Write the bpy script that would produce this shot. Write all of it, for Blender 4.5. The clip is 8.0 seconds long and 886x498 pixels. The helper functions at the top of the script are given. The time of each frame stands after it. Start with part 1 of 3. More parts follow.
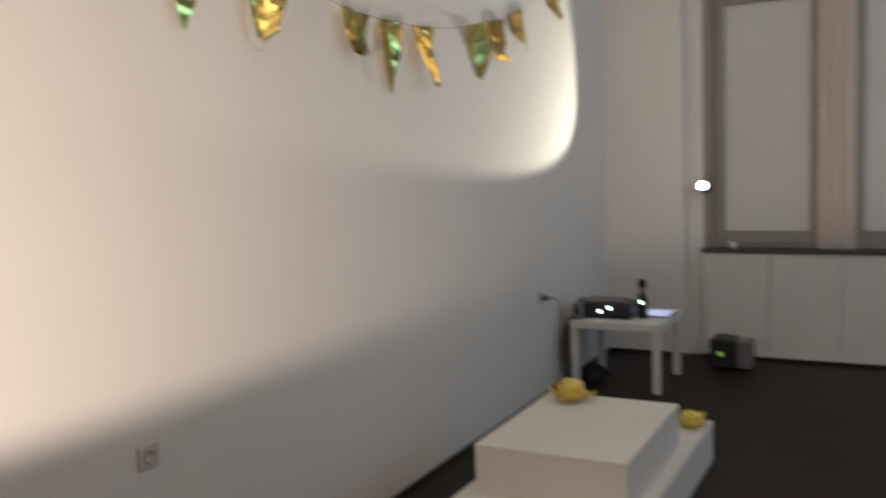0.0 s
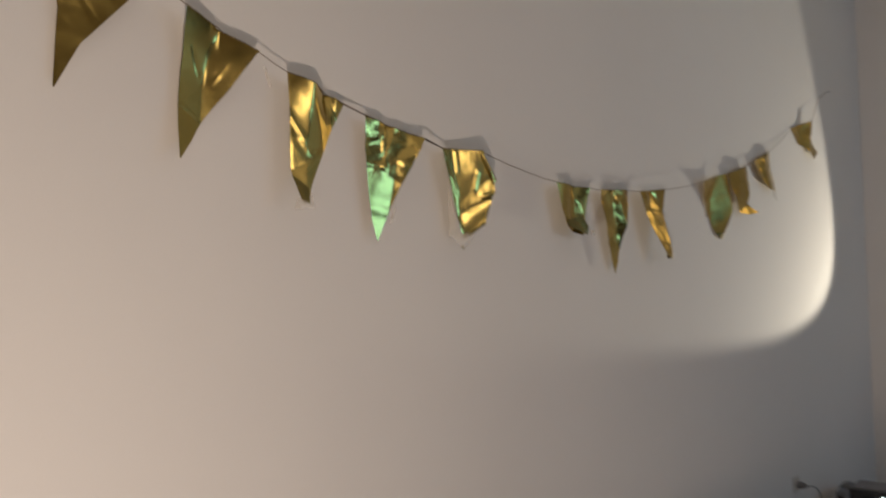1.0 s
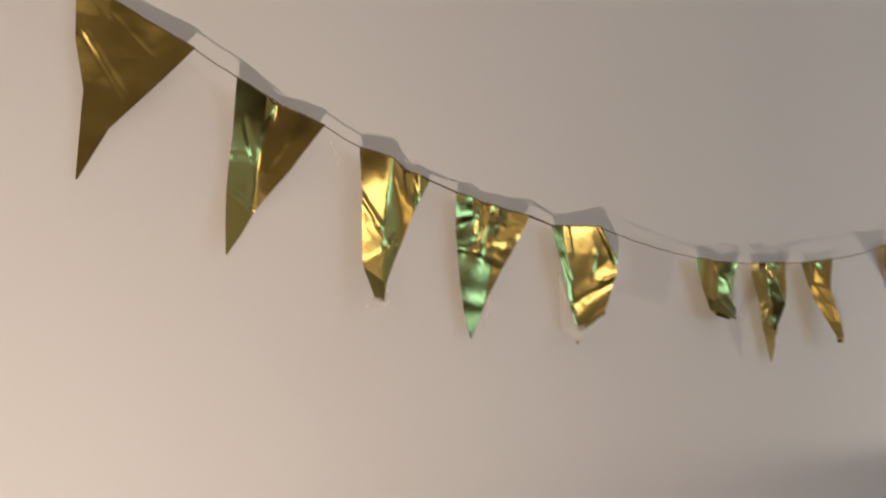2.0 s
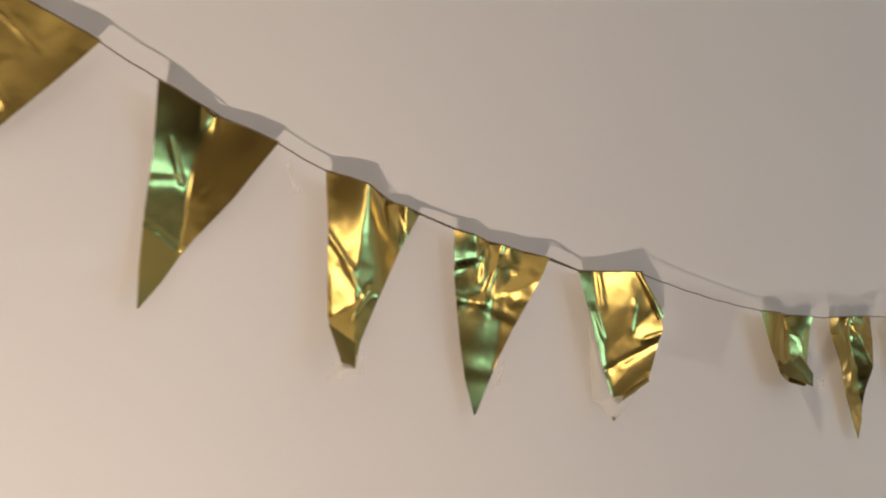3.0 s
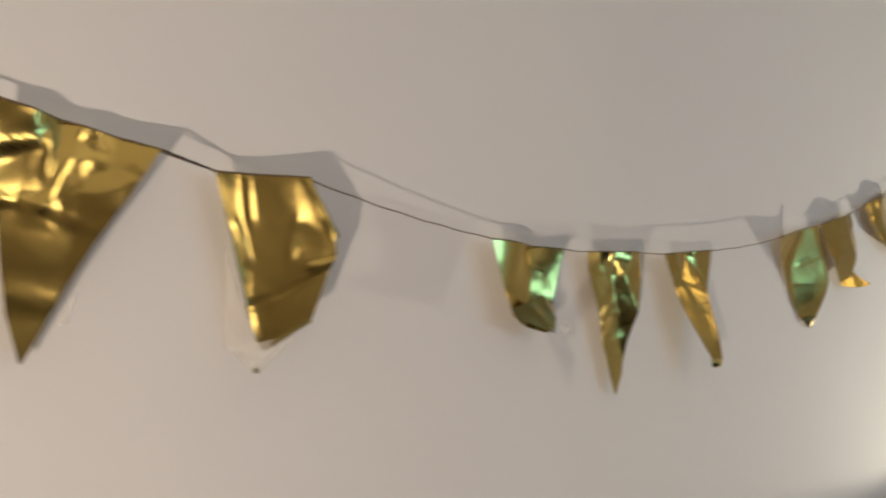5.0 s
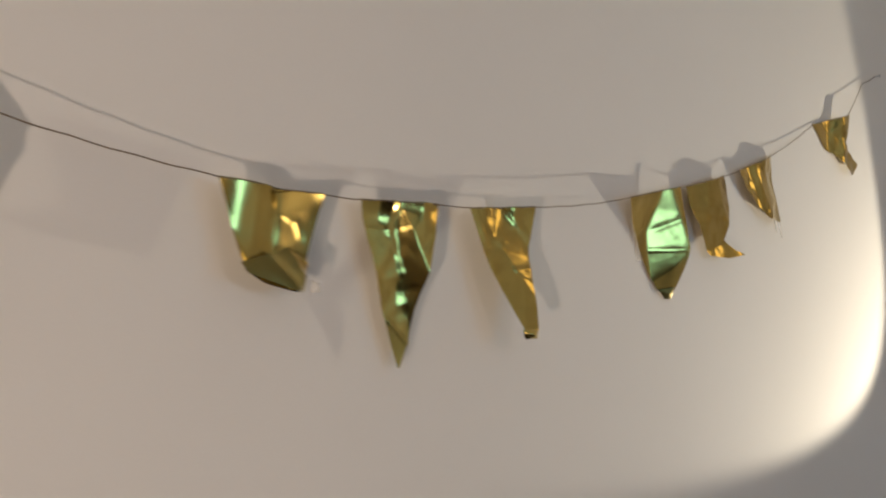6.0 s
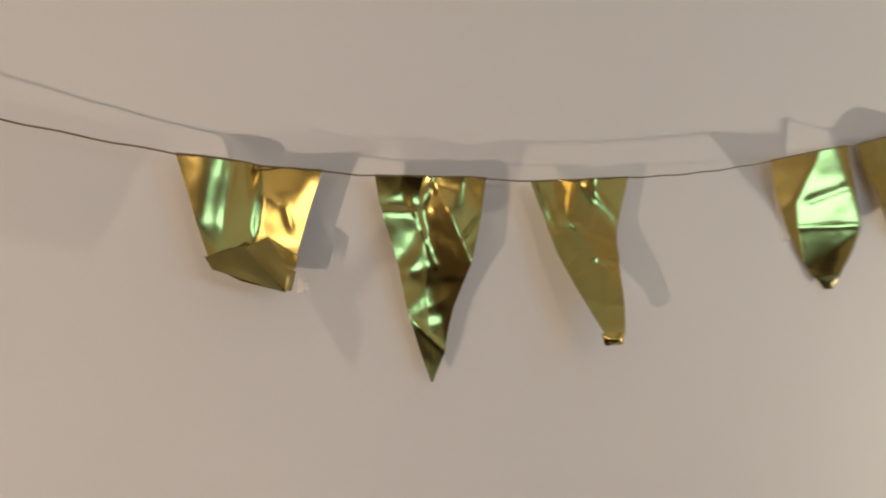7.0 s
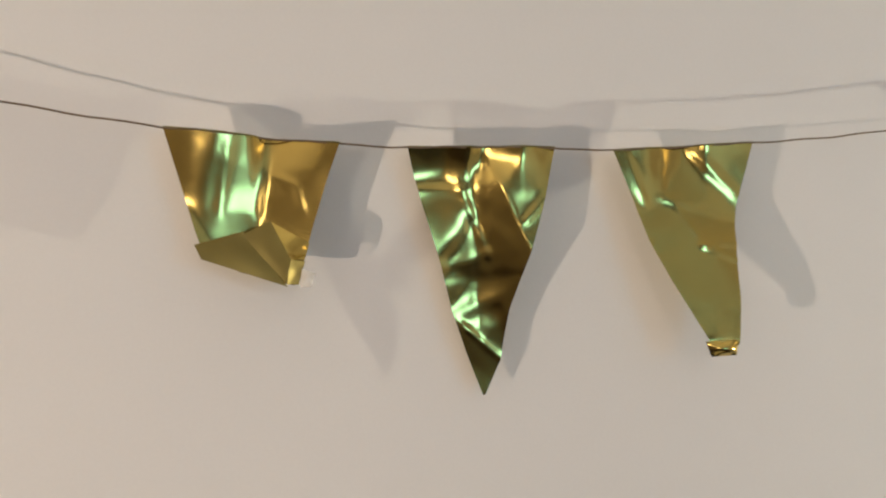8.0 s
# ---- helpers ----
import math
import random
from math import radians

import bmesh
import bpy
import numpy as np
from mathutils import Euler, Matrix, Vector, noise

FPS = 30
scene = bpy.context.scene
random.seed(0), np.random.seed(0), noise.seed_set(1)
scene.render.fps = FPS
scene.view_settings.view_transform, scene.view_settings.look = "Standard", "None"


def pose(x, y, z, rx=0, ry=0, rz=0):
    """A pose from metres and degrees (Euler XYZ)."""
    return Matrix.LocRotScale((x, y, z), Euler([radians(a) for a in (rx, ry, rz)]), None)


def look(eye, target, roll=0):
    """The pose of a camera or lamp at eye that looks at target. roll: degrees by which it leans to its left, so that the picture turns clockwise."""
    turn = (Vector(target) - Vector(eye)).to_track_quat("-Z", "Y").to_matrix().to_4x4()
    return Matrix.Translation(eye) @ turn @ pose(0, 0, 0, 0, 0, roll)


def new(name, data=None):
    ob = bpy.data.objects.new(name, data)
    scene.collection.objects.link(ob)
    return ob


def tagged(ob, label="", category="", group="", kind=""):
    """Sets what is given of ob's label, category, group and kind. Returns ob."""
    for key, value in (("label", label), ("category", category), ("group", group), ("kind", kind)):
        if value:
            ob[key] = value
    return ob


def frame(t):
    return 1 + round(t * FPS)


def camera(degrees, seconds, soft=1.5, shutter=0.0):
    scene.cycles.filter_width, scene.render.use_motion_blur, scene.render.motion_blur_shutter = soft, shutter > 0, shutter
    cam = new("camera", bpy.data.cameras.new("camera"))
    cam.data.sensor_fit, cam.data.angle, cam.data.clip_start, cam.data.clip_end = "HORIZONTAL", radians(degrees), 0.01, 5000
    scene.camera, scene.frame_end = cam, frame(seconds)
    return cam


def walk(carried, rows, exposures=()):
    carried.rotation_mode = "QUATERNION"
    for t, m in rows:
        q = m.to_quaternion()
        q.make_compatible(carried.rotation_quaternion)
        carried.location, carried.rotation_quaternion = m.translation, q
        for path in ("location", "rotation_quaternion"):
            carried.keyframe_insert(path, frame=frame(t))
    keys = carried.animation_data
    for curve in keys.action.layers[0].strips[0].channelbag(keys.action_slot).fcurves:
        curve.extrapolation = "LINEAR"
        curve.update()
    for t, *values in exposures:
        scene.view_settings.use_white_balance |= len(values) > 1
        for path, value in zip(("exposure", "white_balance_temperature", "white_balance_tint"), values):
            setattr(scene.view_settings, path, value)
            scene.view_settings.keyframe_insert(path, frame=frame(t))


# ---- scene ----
cam = camera(54.2, 8.0, 2.0, 0.5)
PATH = [
    (0, (2.048, -0.387, 1.533), (1.104, 1.365, 1.329), -2.3),
    (0.2, (2.048, -0.292, 1.582), (0.966, 1.382, 1.416), -2.2),
    (0.3, (1.978, -0.225, 1.627), (0.851, 1.422, 1.493), -2.4),
    (0.5, (1.894, -0.126, 1.733), (0.688, 1.467, 1.658), -2.4),
    (0.7, (1.88, -0.091, 1.813), (0.604, 1.449, 1.789), -2.2),
    (1, (1.811, 0.037, 1.894), (0.454, 1.505, 1.926), -2.2),
    (1.5, (1.745, 0.25, 1.974), (0.25, 1.575, 2.062), -1.8),
    (2, (1.636, 0.398, 2.033), (0.048, 1.607, 2.174), -2.0),
    (2.2, (1.565, 0.453, 2.081), (-0.041, 1.636, 2.227), -1.5),
    (3.3, (1.334, 0.870, 2.045), (-0.307, 1.970, 2.340), -2.2),
    (3.5, (1.341, 0.959, 2.063), (-0.32, 2.047, 2.308), -1.7),
    (4, (1.285, 1.098, 2.033), (-0.327, 2.263, 2.246), -2.6),
    (4.5, (1.221, 1.225, 2.045), (-0.335, 2.472, 2.201), -2.0),
    (5, (1.244, 1.362, 2.024), (-0.253, 2.68, 2.166), -1.0),
    (5.2, (1.292, 1.445, 1.992), (-0.178, 2.791, 2.156), -0.9),
    (6.3, (1.311, 2.018, 1.965), (-0.164, 3.367, 2.044), -0.0),
    (6.5, (1.281, 2.115, 1.985), (-0.274, 3.371, 2.052), -0.2),
    (7, (1.228, 2.299, 2.002), (-0.523, 3.264, 2.053), -0.5),
    (7.5, (1.198, 2.503, 1.995), (-0.695, 3.144, 2.056), -0.4),
    (8, (1.108, 2.612, 2.004), (-0.831, 3.102, 2.03), -0.4),
]
EXPOSURES = [(0.0, 0.50, 6500, 11), (0.3, 0.24, 6500, 11.5), (0.5, 0.10, 6500, 12), (1.0, -0.10, 6500, 13), (1.5, 0.22, 6500, 13), (2.0, 0.30, 6500, 13), (3.5, 0.60, 6500, 12), (4.5, 0.74, 6500, 12),
             (5.0, 0.56, 6500, 11), (6.5, 0.44, 6900, 13.5), (7.2, 0.72, 6900, 13.5), (7.6, 0.86, 6700, 11), (8.0, 0.94, 6650, 10)]
walk(cam, [(t, look(eye, target, roll)) for t, eye, target, roll in PATH], EXPOSURES)

# ---- world, lamps, exposure ----
world = bpy.data.worlds.new("night_sky")
scene.world = world
world.use_nodes = True
world.node_tree.nodes["Background"].inputs[0].default_value = (0.02, 0.025, 0.04, 1)
world.node_tree.nodes["Background"].inputs[1].default_value = 0.3


def spot(name, at, aim, watts, degrees, blend, radius, colour):
    data = bpy.data.lights.new(name, "SPOT")
    data.energy, data.color, data.shadow_soft_size = watts, colour, radius
    data.spot_size, data.spot_blend = radians(degrees), blend
    ob = new(name, data)
    ob.matrix_world = look(at, Vector(at) + Vector(aim))
    return ob


# the uplighter that stands in the room, below the camera's way
UPLIGHT = (1.70, 0.15, 0.97)
spot("uplight", UPLIGHT, (-0.125, 0.060, 1.0), 99, 178, 0.085, 0.03, (1.0, 0.82, 0.66))
# the small spotlight that is clamped to the window frame
CLIP = (0.735, 6.03, 1.285)
spot("clip_spot", CLIP, (-0.245, -0.80, 0.545), 88, 61.5, 0.20, 0.02, (1.0, 0.92, 0.73))


# ---- materials ----
def material(name, base, rough=0.6, metal=0.0, vary=0.08, scale=3.0, grain=60.0, bump=0.1, depth=0.002, spread=None):
    """A surface with stains at one scale and grain with relief at another."""
    m = bpy.data.materials.new(name)
    m.use_nodes = True
    t, n = m.node_tree, m.node_tree.nodes
    s = n["Principled BSDF"]
    s.inputs["Roughness"].default_value, s.inputs["Metallic"].default_value = rough, metal
    where = n.new("ShaderNodeTexCoord")
    big, fine = n.new("ShaderNodeTexNoise"), n.new("ShaderNodeTexNoise")
    big.inputs["Scale"].default_value, big.inputs["Detail"].default_value = scale, 4
    fine.inputs["Scale"].default_value, fine.inputs["Detail"].default_value = grain, 5
    ramp = n.new("ShaderNodeValToRGB")
    low = [max(0, c * (1 - vary)) for c in base]
    high = [min(1, c * (1 + vary)) for c in (spread or base)]
    ramp.color_ramp.elements[0].position, ramp.color_ramp.elements[1].position = 0.3, 0.7
    ramp.color_ramp.elements[0].color, ramp.color_ramp.elements[1].color = (*low, 1), (*high, 1)
    mix = n.new("ShaderNodeMix")
    mix.inputs[0].default_value = 0.35
    rise = n.new("ShaderNodeBump")
    rise.inputs["Strength"].default_value, rise.inputs["Distance"].default_value = bump, depth
    for noise_node in (big, fine):
        t.links.new(where.outputs["Object"], noise_node.inputs["Vector"])
    t.links.new(big.outputs[0], mix.inputs[2])
    t.links.new(fine.outputs[0], mix.inputs[3])
    t.links.new(mix.outputs[0], ramp.inputs[0])
    t.links.new(ramp.outputs[0], s.inputs["Base Color"])
    t.links.new(fine.outputs[0], rise.inputs["Height"])
    t.links.new(rise.outputs[0], s.inputs["Normal"])
    gloss = n.new("ShaderNodeMapRange")
    gloss.inputs["To Min"].default_value, gloss.inputs["To Max"].default_value = rough * 0.85, min(1, rough * 1.15)
    t.links.new(big.outputs[0], gloss.inputs["Value"])
    t.links.new(gloss.outputs[0], s.inputs["Roughness"])
    return m


def glowing(name, colour, strength):
    m = bpy.data.materials.new(name)
    m.use_nodes = True
    s = m.node_tree.nodes["Principled BSDF"]
    s.inputs["Base Color"].default_value = (*colour, 1)
    s.inputs["Emission Color"].default_value = (*colour, 1)
    s.inputs["Emission Strength"].default_value = strength
    return m


def planks(name):
    """Dark stained floorboards that run along the room."""
    m = material(name, (0.023, 0.013, 0.010), 0.5, vary=0.35, scale=1.5, grain=30, bump=0.15)
    t, n = m.node_tree, m.node_tree.nodes
    s = n["Principled BSDF"]
    where, turn, brick = n.new("ShaderNodeTexCoord"), n.new("ShaderNodeMapping"), n.new("ShaderNodeTexBrick")
    turn.inputs["Rotation"].default_value = (0, 0, radians(90))
    brick.inputs["Scale"].default_value = 1.0
    brick.inputs["Brick Width"].default_value, brick.inputs["Row Height"].default_value = 1.2, 0.11
    brick.inputs["Mortar Size"].default_value = 0.002
    brick.inputs["Color1"].default_value, brick.inputs["Color2"].default_value = (0.028, 0.016, 0.012, 1), (0.017, 0.010, 0.008, 1)
    brick.inputs["Mortar"].default_value = (0.006, 0.004, 0.003, 1)
    s.inputs["Specular IOR Level"].default_value = 0.22
    mix = n.new("ShaderNodeMix")
    mix.data_type, mix.blend_type = "RGBA", "MIX"
    mix.inputs[0].default_value = 0.45
    old = s.inputs["Base Color"].links[0].from_socket
    t.links.new(where.outputs["Object"], turn.inputs["Vector"])
    t.links.new(turn.outputs[0], brick.inputs["Vector"])
    t.links.new(brick.outputs["Color"], mix.inputs[6])
    t.links.new(old, mix.inputs[7])
    t.links.new(mix.outputs[2], s.inputs["Base Color"])
    return m


PAINT = material("wall_paint", (0.74, 0.72, 0.70), 0.75, vary=0.025, scale=1.2, grain=220, bump=0.12, depth=0.001)
PAINT_CEILING = material("ceiling_paint", (0.78, 0.77, 0.74), 0.8, vary=0.02, scale=1.0, grain=150)
# dark tone given to the unseen east wall so the foil mirrors less light
UNSEEN_DARK = material("unseen_wall_dark", (0.15, 0.132, 0.115), 0.7, vary=0.12, scale=0.8, grain=90)
FLOORING = planks("dark_boards")
SKIRTING = material("dark_skirting", (0.035, 0.022, 0.017), 0.45, vary=0.2, scale=4)
WOODWORK = material("painted_woodwork", (0.52, 0.45, 0.40), 0.45, vary=0.06, scale=3)
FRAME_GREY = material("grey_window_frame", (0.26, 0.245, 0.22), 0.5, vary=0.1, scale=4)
BLIND = material("blind_cloth", (0.62, 0.61, 0.61), 0.85, vary=0.03, scale=2, grain=400, bump=0.2)
SILL = material("dark_sill", (0.07, 0.05, 0.045), 0.4, vary=0.2, scale=5)
# glow of the two added lanterns, warm fill for wall and foil
FILL_LANTERN_GLOW = glowing("fill_lantern_glow", (1.0, 0.87, 0.77), 4.6)
WHITE_LACQUER = material("white_lacquer", (0.72, 0.71, 0.68), 0.4, vary=0.04, scale=4)
WHITE_PLINTH = material("white_plinth_paint", (0.74, 0.72, 0.68), 0.55, vary=0.04, scale=3, grain=120)
YELLOW_FOIL = material("yellow_paper", (0.82, 0.66, 0.16), 0.32, 0.15, vary=0.2, scale=14)
BLACK_PLASTIC = material("black_plastic", (0.022, 0.022, 0.025), 0.35, vary=0.2, scale=10)
GREY_PLASTIC = material("grey_plastic", (0.16, 0.16, 0.17), 0.45, vary=0.15, scale=8)
DARK_CLOTH = material("dark_cloth", (0.016, 0.016, 0.018), 0.9, vary=0.3, scale=12)
BOTTLE_GLASS = material("dark_bottle_glass", (0.010, 0.022, 0.018), 0.08, vary=0.1, scale=6, bump=0.0)
CORD = material("string_twist", (0.15, 0.105, 0.065), 0.7, vary=0.35, scale=60, grain=300)
SOCKET = material("socket_plastic", (0.55, 0.52, 0.48), 0.4, vary=0.05, scale=8)
STEEL = material("brushed_steel", (0.45, 0.45, 0.46), 0.3, 1.0, vary=0.1, scale=10)
FOIL = material("gold_foil", (0.60, 0.44, 0.125), 0.18, 1.0, vary=0.08, scale=9, grain=30, bump=0.10, depth=0.0015)
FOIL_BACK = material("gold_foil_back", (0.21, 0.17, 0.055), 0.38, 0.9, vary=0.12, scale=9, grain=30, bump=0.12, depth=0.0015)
FILM = material("clear_film", (0.80, 0.74, 0.64), 0.22, vary=0.05, scale=20, grain=60, bump=0.3)
_clear, _blend = FILM.node_tree.nodes.new("ShaderNodeBsdfTransparent"), FILM.node_tree.nodes.new("ShaderNodeMixShader")
_blend.inputs[0].default_value = 0.42
FILM.node_tree.links.new(_clear.outputs[0], _blend.inputs[1])
FILM.node_tree.links.new(FILM.node_tree.nodes["Principled BSDF"].outputs[0], _blend.inputs[2])
FILM.node_tree.links.new(_blend.outputs[0], FILM.node_tree.nodes["Material Output"].inputs[0])
LED_GLINT_COLD = glowing("cold_led_and_glint", (0.80, 1.0, 0.95), 5)
LED_GREEN = glowing("green_led", (0.30, 0.55, 0.10), 0.22)
LAMP_LENS = glowing("lamp_lens", (1.0, 0.93, 0.72), 30)
WARM_PANE_GLOW = glowing("warm_pane_glow", (1.0, 0.78, 0.42), 1.6)
SCREEN_GLOW = glowing("cyan_screen", (0.24, 0.61, 0.95), 5.2)


# ---- mesh tools ----
def box(bm, x0, x1, y0, y1, z0, z1, bevel=0.0):
    made = bmesh.ops.create_cube(bm, size=1, matrix=Matrix.Translation(((x0 + x1) / 2, (y0 + y1) / 2, (z0 + z1) / 2)) @ Matrix.Diagonal((x1 - x0, y1 - y0, z1 - z0, 1)))
    if bevel:
        edges = list({e for v in made["verts"] for e in v.link_edges})
        bmesh.ops.bevel(bm, geom=edges, offset=bevel, segments=2, affect="EDGES", profile=0.5)
    return bm


def boxed(x0, x1, y0, y1, z0, z1, bevel=0.0):
    return box(bmesh.new(), x0, x1, y0, y1, z0, z1, bevel)


def lathe(profile, steps=24):
    """A turned body from (radius, height) steps."""
    bm = bmesh.new()
    rings = [[bm.verts.new((r * math.cos(a * math.tau / steps), r * math.sin(a * math.tau / steps), z)) for a in range(steps)] for r, z in profile]
    for a, b in zip(rings, rings[1:]):
        for i in range(steps):
            bm.faces.new((a[i], a[(i + 1) % steps], b[(i + 1) % steps], b[i]))
    bm.faces.new(rings[0][::-1])
    bm.faces.new(rings[-1])
    return bm


def tube(points, radius, sides=6):
    """A round cord through points."""
    bm, rings = bmesh.new(), []
    pts = [Vector(p) for p in points]
    for i, p in enumerate(pts):
        way = (pts[min(i + 1, len(pts) - 1)] - pts[max(i - 1, 0)]).normalized()
        side = way.cross(Vector((0.31, 0.2, 0.93))).normalized()
        up = way.cross(side)
        rings.append([bm.verts.new(p + radius * (math.cos(k * math.tau / sides) * side + math.sin(k * math.tau / sides) * up)) for k in range(sides)])
    for a, b in zip(rings, rings[1:]):
        for i in range(sides):
            bm.faces.new((a[i], a[(i + 1) % sides], b[(i + 1) % sides], b[i]))
    bm.faces.new(rings[0][::-1])
    bm.faces.new(rings[-1])
    return bm


def smooth_path(points, steps=8):
    """A Catmull-Rom curve through points."""
    p = [Vector(q) for q in points]
    p = [2 * p[0] - p[1]] + p + [2 * p[-1] - p[-2]]
    out = []
    for i in range(1, len(p) - 2):
        for k in range(steps):
            t = k / steps
            out.append(0.5 * (2 * p[i] + (p[i + 1] - p[i - 1]) * t + (2 * p[i - 1] - 5 * p[i] + 4 * p[i + 1] - p[i + 2]) * t * t + (3 * p[i] - p[i - 1] - 3 * p[i + 1] + p[i + 2]) * t ** 3))
    return out + [p[-2]]


def mesh_of(name, bm, material_, soft=False):
    me = bpy.data.meshes.new(name)
    bmesh.ops.recalc_face_normals(bm, faces=bm.faces)
    bm.to_mesh(me)
    bm.free()
    me.materials.append(material_)
    if soft:
        me.shade_smooth()
    return me


def thing(name, at, label, category, group="", kind=""):
    ob = new(name)
    ob.empty_display_size = 0.05
    ob.matrix_world = at if isinstance(at, Matrix) else Matrix.Translation(at)
    return tagged(ob, label, category, group, kind)


def part(name, bm, material_, parent, label="", soft=False, at=None):
    ob = new(name, mesh_of(name, bm, material_, soft))
    ob.parent = parent
    if at is not None:
        ob.matrix_basis = at
    return tagged(ob, label)


def structure(name, bm, material_, label, category):
    return tagged(new(name, mesh_of(name, bm, material_)), label, category, "", "structure")


# ---- the room ----
X1, Y0, Y1, YN, TOP = 5.2, -3.2, 6.06, 6.17, 3.75
structure("floor", boxed(-0.15, X1 + 0.15, Y0 - 0.15, YN + 0.15, -0.12, 0.0), FLOORING, "dark brown wooden floorboards with a dull sheen", "floor")
structure("ceiling", boxed(-0.15, X1 + 0.15, Y0 - 0.15, YN + 0.15, TOP, TOP + 0.15), PAINT_CEILING, "plain white plaster ceiling above the room", "ceiling")
structure("wall_west", boxed(-0.15, 0.0, Y0 - 0.15, YN + 0.15, 0.0, TOP), PAINT, "long off-white painted wall behind the gold bunting", "wall")
structure("wall_east", boxed(X1, X1 + 0.15, Y0 - 0.15, YN + 0.15, 0.0, TOP), UNSEEN_DARK, "plain unseen wall across the room, dark brown-grey to dim the foil", "wall")
structure("wall_south", boxed(0.0, X1, Y0 - 0.15, Y0, 0.0, TOP), PAINT, "plain off-white painted wall at the room's end", "wall")
# the window wall: a pier, and a shallow niche that holds the window
WX0, WX1, WZ0, WZ1 = 0.72, 2.62, 0.81, 3.36
bm = boxed(0.0, 0.60, Y1, YN + 0.15, 0.0, TOP, 0.0)
structure("wall_pier", bm, PAINT, "off-white painted wall pier beside the window", "wall")
bm = boxed(0.60, WX0, YN, YN + 0.15, 0.0, TOP)
box(bm, WX1, X1, YN, YN + 0.15, 0.0, TOP)
box(bm, WX0, WX1, YN, YN + 0.15, 0.0, WZ0 - 0.03)
box(bm, WX0, WX1, YN, YN + 0.15, WZ1, TOP)
structure("wall_north", bm, PAINT, "off-white painted wall round the tall window", "wall")
structure("baseboard", boxed(0.0, 0.014, Y0, Y1, 0.0, 0.02, 0.003), SKIRTING, "thin dark brown skirting along the white wall", "baseboard")
bm = boxed(0.014, 0.60, Y1 - 0.014, Y1, 0.0, 0.03, 0.003)
structure("baseboard_north", bm, SKIRTING, "thin dark brown skirting under the wall pier", "baseboard")

# ---- the window ----
window = thing("window_1", (0, YN, 0), "tall painted wooden window with drawn pale blinds", "window", "", "structure")


def sash(x0, x1, z0, z1, pane_material, pane_label, frame_material):
    rim = 0.05
    frame_ = part("window_frame", box(box(box(box(bmesh.new(), x0, x0 + rim, 0.0, 0.07, z0, z1, 0.004), x1 - rim, x1, 0.0, 0.07, z0, z1, 0.004),
                  x0 + rim, x1 - rim, 0.0, 0.07, z0, z0 + rim, 0.004), x0 + rim, x1 - rim, 0.0, 0.07, z1 - rim, z1, 0.004), frame_material, window)
    part("pane", boxed(x0 + rim, x1 - rim, 0.03, 0.04, z0 + rim, z1 - rim), pane_material, frame_, pane_label)
    return frame_


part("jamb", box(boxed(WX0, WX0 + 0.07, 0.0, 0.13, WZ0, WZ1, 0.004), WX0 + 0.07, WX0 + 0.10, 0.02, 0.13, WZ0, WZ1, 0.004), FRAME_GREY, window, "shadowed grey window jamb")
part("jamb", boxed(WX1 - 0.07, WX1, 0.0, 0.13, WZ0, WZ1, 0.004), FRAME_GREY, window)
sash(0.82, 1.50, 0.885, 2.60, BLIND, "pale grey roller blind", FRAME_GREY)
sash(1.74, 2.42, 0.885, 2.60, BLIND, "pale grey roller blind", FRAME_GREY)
part("mullion", box(boxed(1.50, 1.74, -0.012, 0.10, WZ0, WZ1, 0.006), 1.585, 1.655, -0.03, -0.012, WZ0 + 0.03, WZ1, 0.008), WOODWORK, window, "beige painted mullion")
part("transom", boxed(0.82, 1.50, -0.01, 0.10, 2.60, 2.66, 0.006), WOODWORK, window)
part("transom", boxed(1.74, WX1 - 0.07, -0.01, 0.10, 2.60, 2.66, 0.006), WOODWORK, window)
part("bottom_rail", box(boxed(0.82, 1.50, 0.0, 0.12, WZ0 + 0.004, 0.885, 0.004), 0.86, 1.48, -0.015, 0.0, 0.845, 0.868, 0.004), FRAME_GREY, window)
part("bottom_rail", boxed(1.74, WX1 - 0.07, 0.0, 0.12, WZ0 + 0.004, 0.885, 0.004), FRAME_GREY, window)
# the left upper pane glows itself, in place of warm light on the glass
sash(0.93, 1.50, 2.66, 3.34, WARM_PANE_GLOW, "pane whose own glow stands in for warm light", WOODWORK)
sash(1.74, 2.42, 2.66, 3.34, BLIND, "pale grey roller blind", WOODWORK)
part("filler", boxed(0.82, 0.93, 0.0, 0.10, 2.66, 3.34, 0.004), WOODWORK, window)
part("filler", boxed(2.42, WX1 - 0.07, 0.0, 0.10, 0.885, 3.34, 0.004), WOODWORK, window)
handle = part("window_handle", lathe([(0.012, 0.0), (0.014, 0.006), (0.009, 0.012), (0.008, 0.03)], 12), STEEL, window, "small metal handle", True, pose(1.53, -0.012, 1.78, 90))
part("lever", boxed(-0.009, 0.009, -0.10, 0.01, 0.022, 0.034, 0.004), STEEL, handle)
structure("window_sill", boxed(WX0 - 0.005, WX1 + 0.02, YN - 0.075, YN + 0.0, WZ0 - 0.03, WZ0 + 0.002, 0.006), SILL, "dark narrow window sill", "window sill")

# white panelled cover below the sill
cover = thing("radiator_cover", (0, YN - 0.055, 0), "white panelled radiator cover below the window sill", "radiator cover")
for k in range(4):
    xa = WX0 + 0.01 + k * 0.465
    part("panel", boxed(xa, xa + 0.461, 0.0, 0.022, 0.052, WZ0 - 0.032, 0.003), WHITE_LACQUER, cover)
part("ledge", boxed(WX0 + 0.01, WX0 + 1.87, -0.012, 0.03, 0.022, 0.050, 0.004), WHITE_LACQUER, cover)
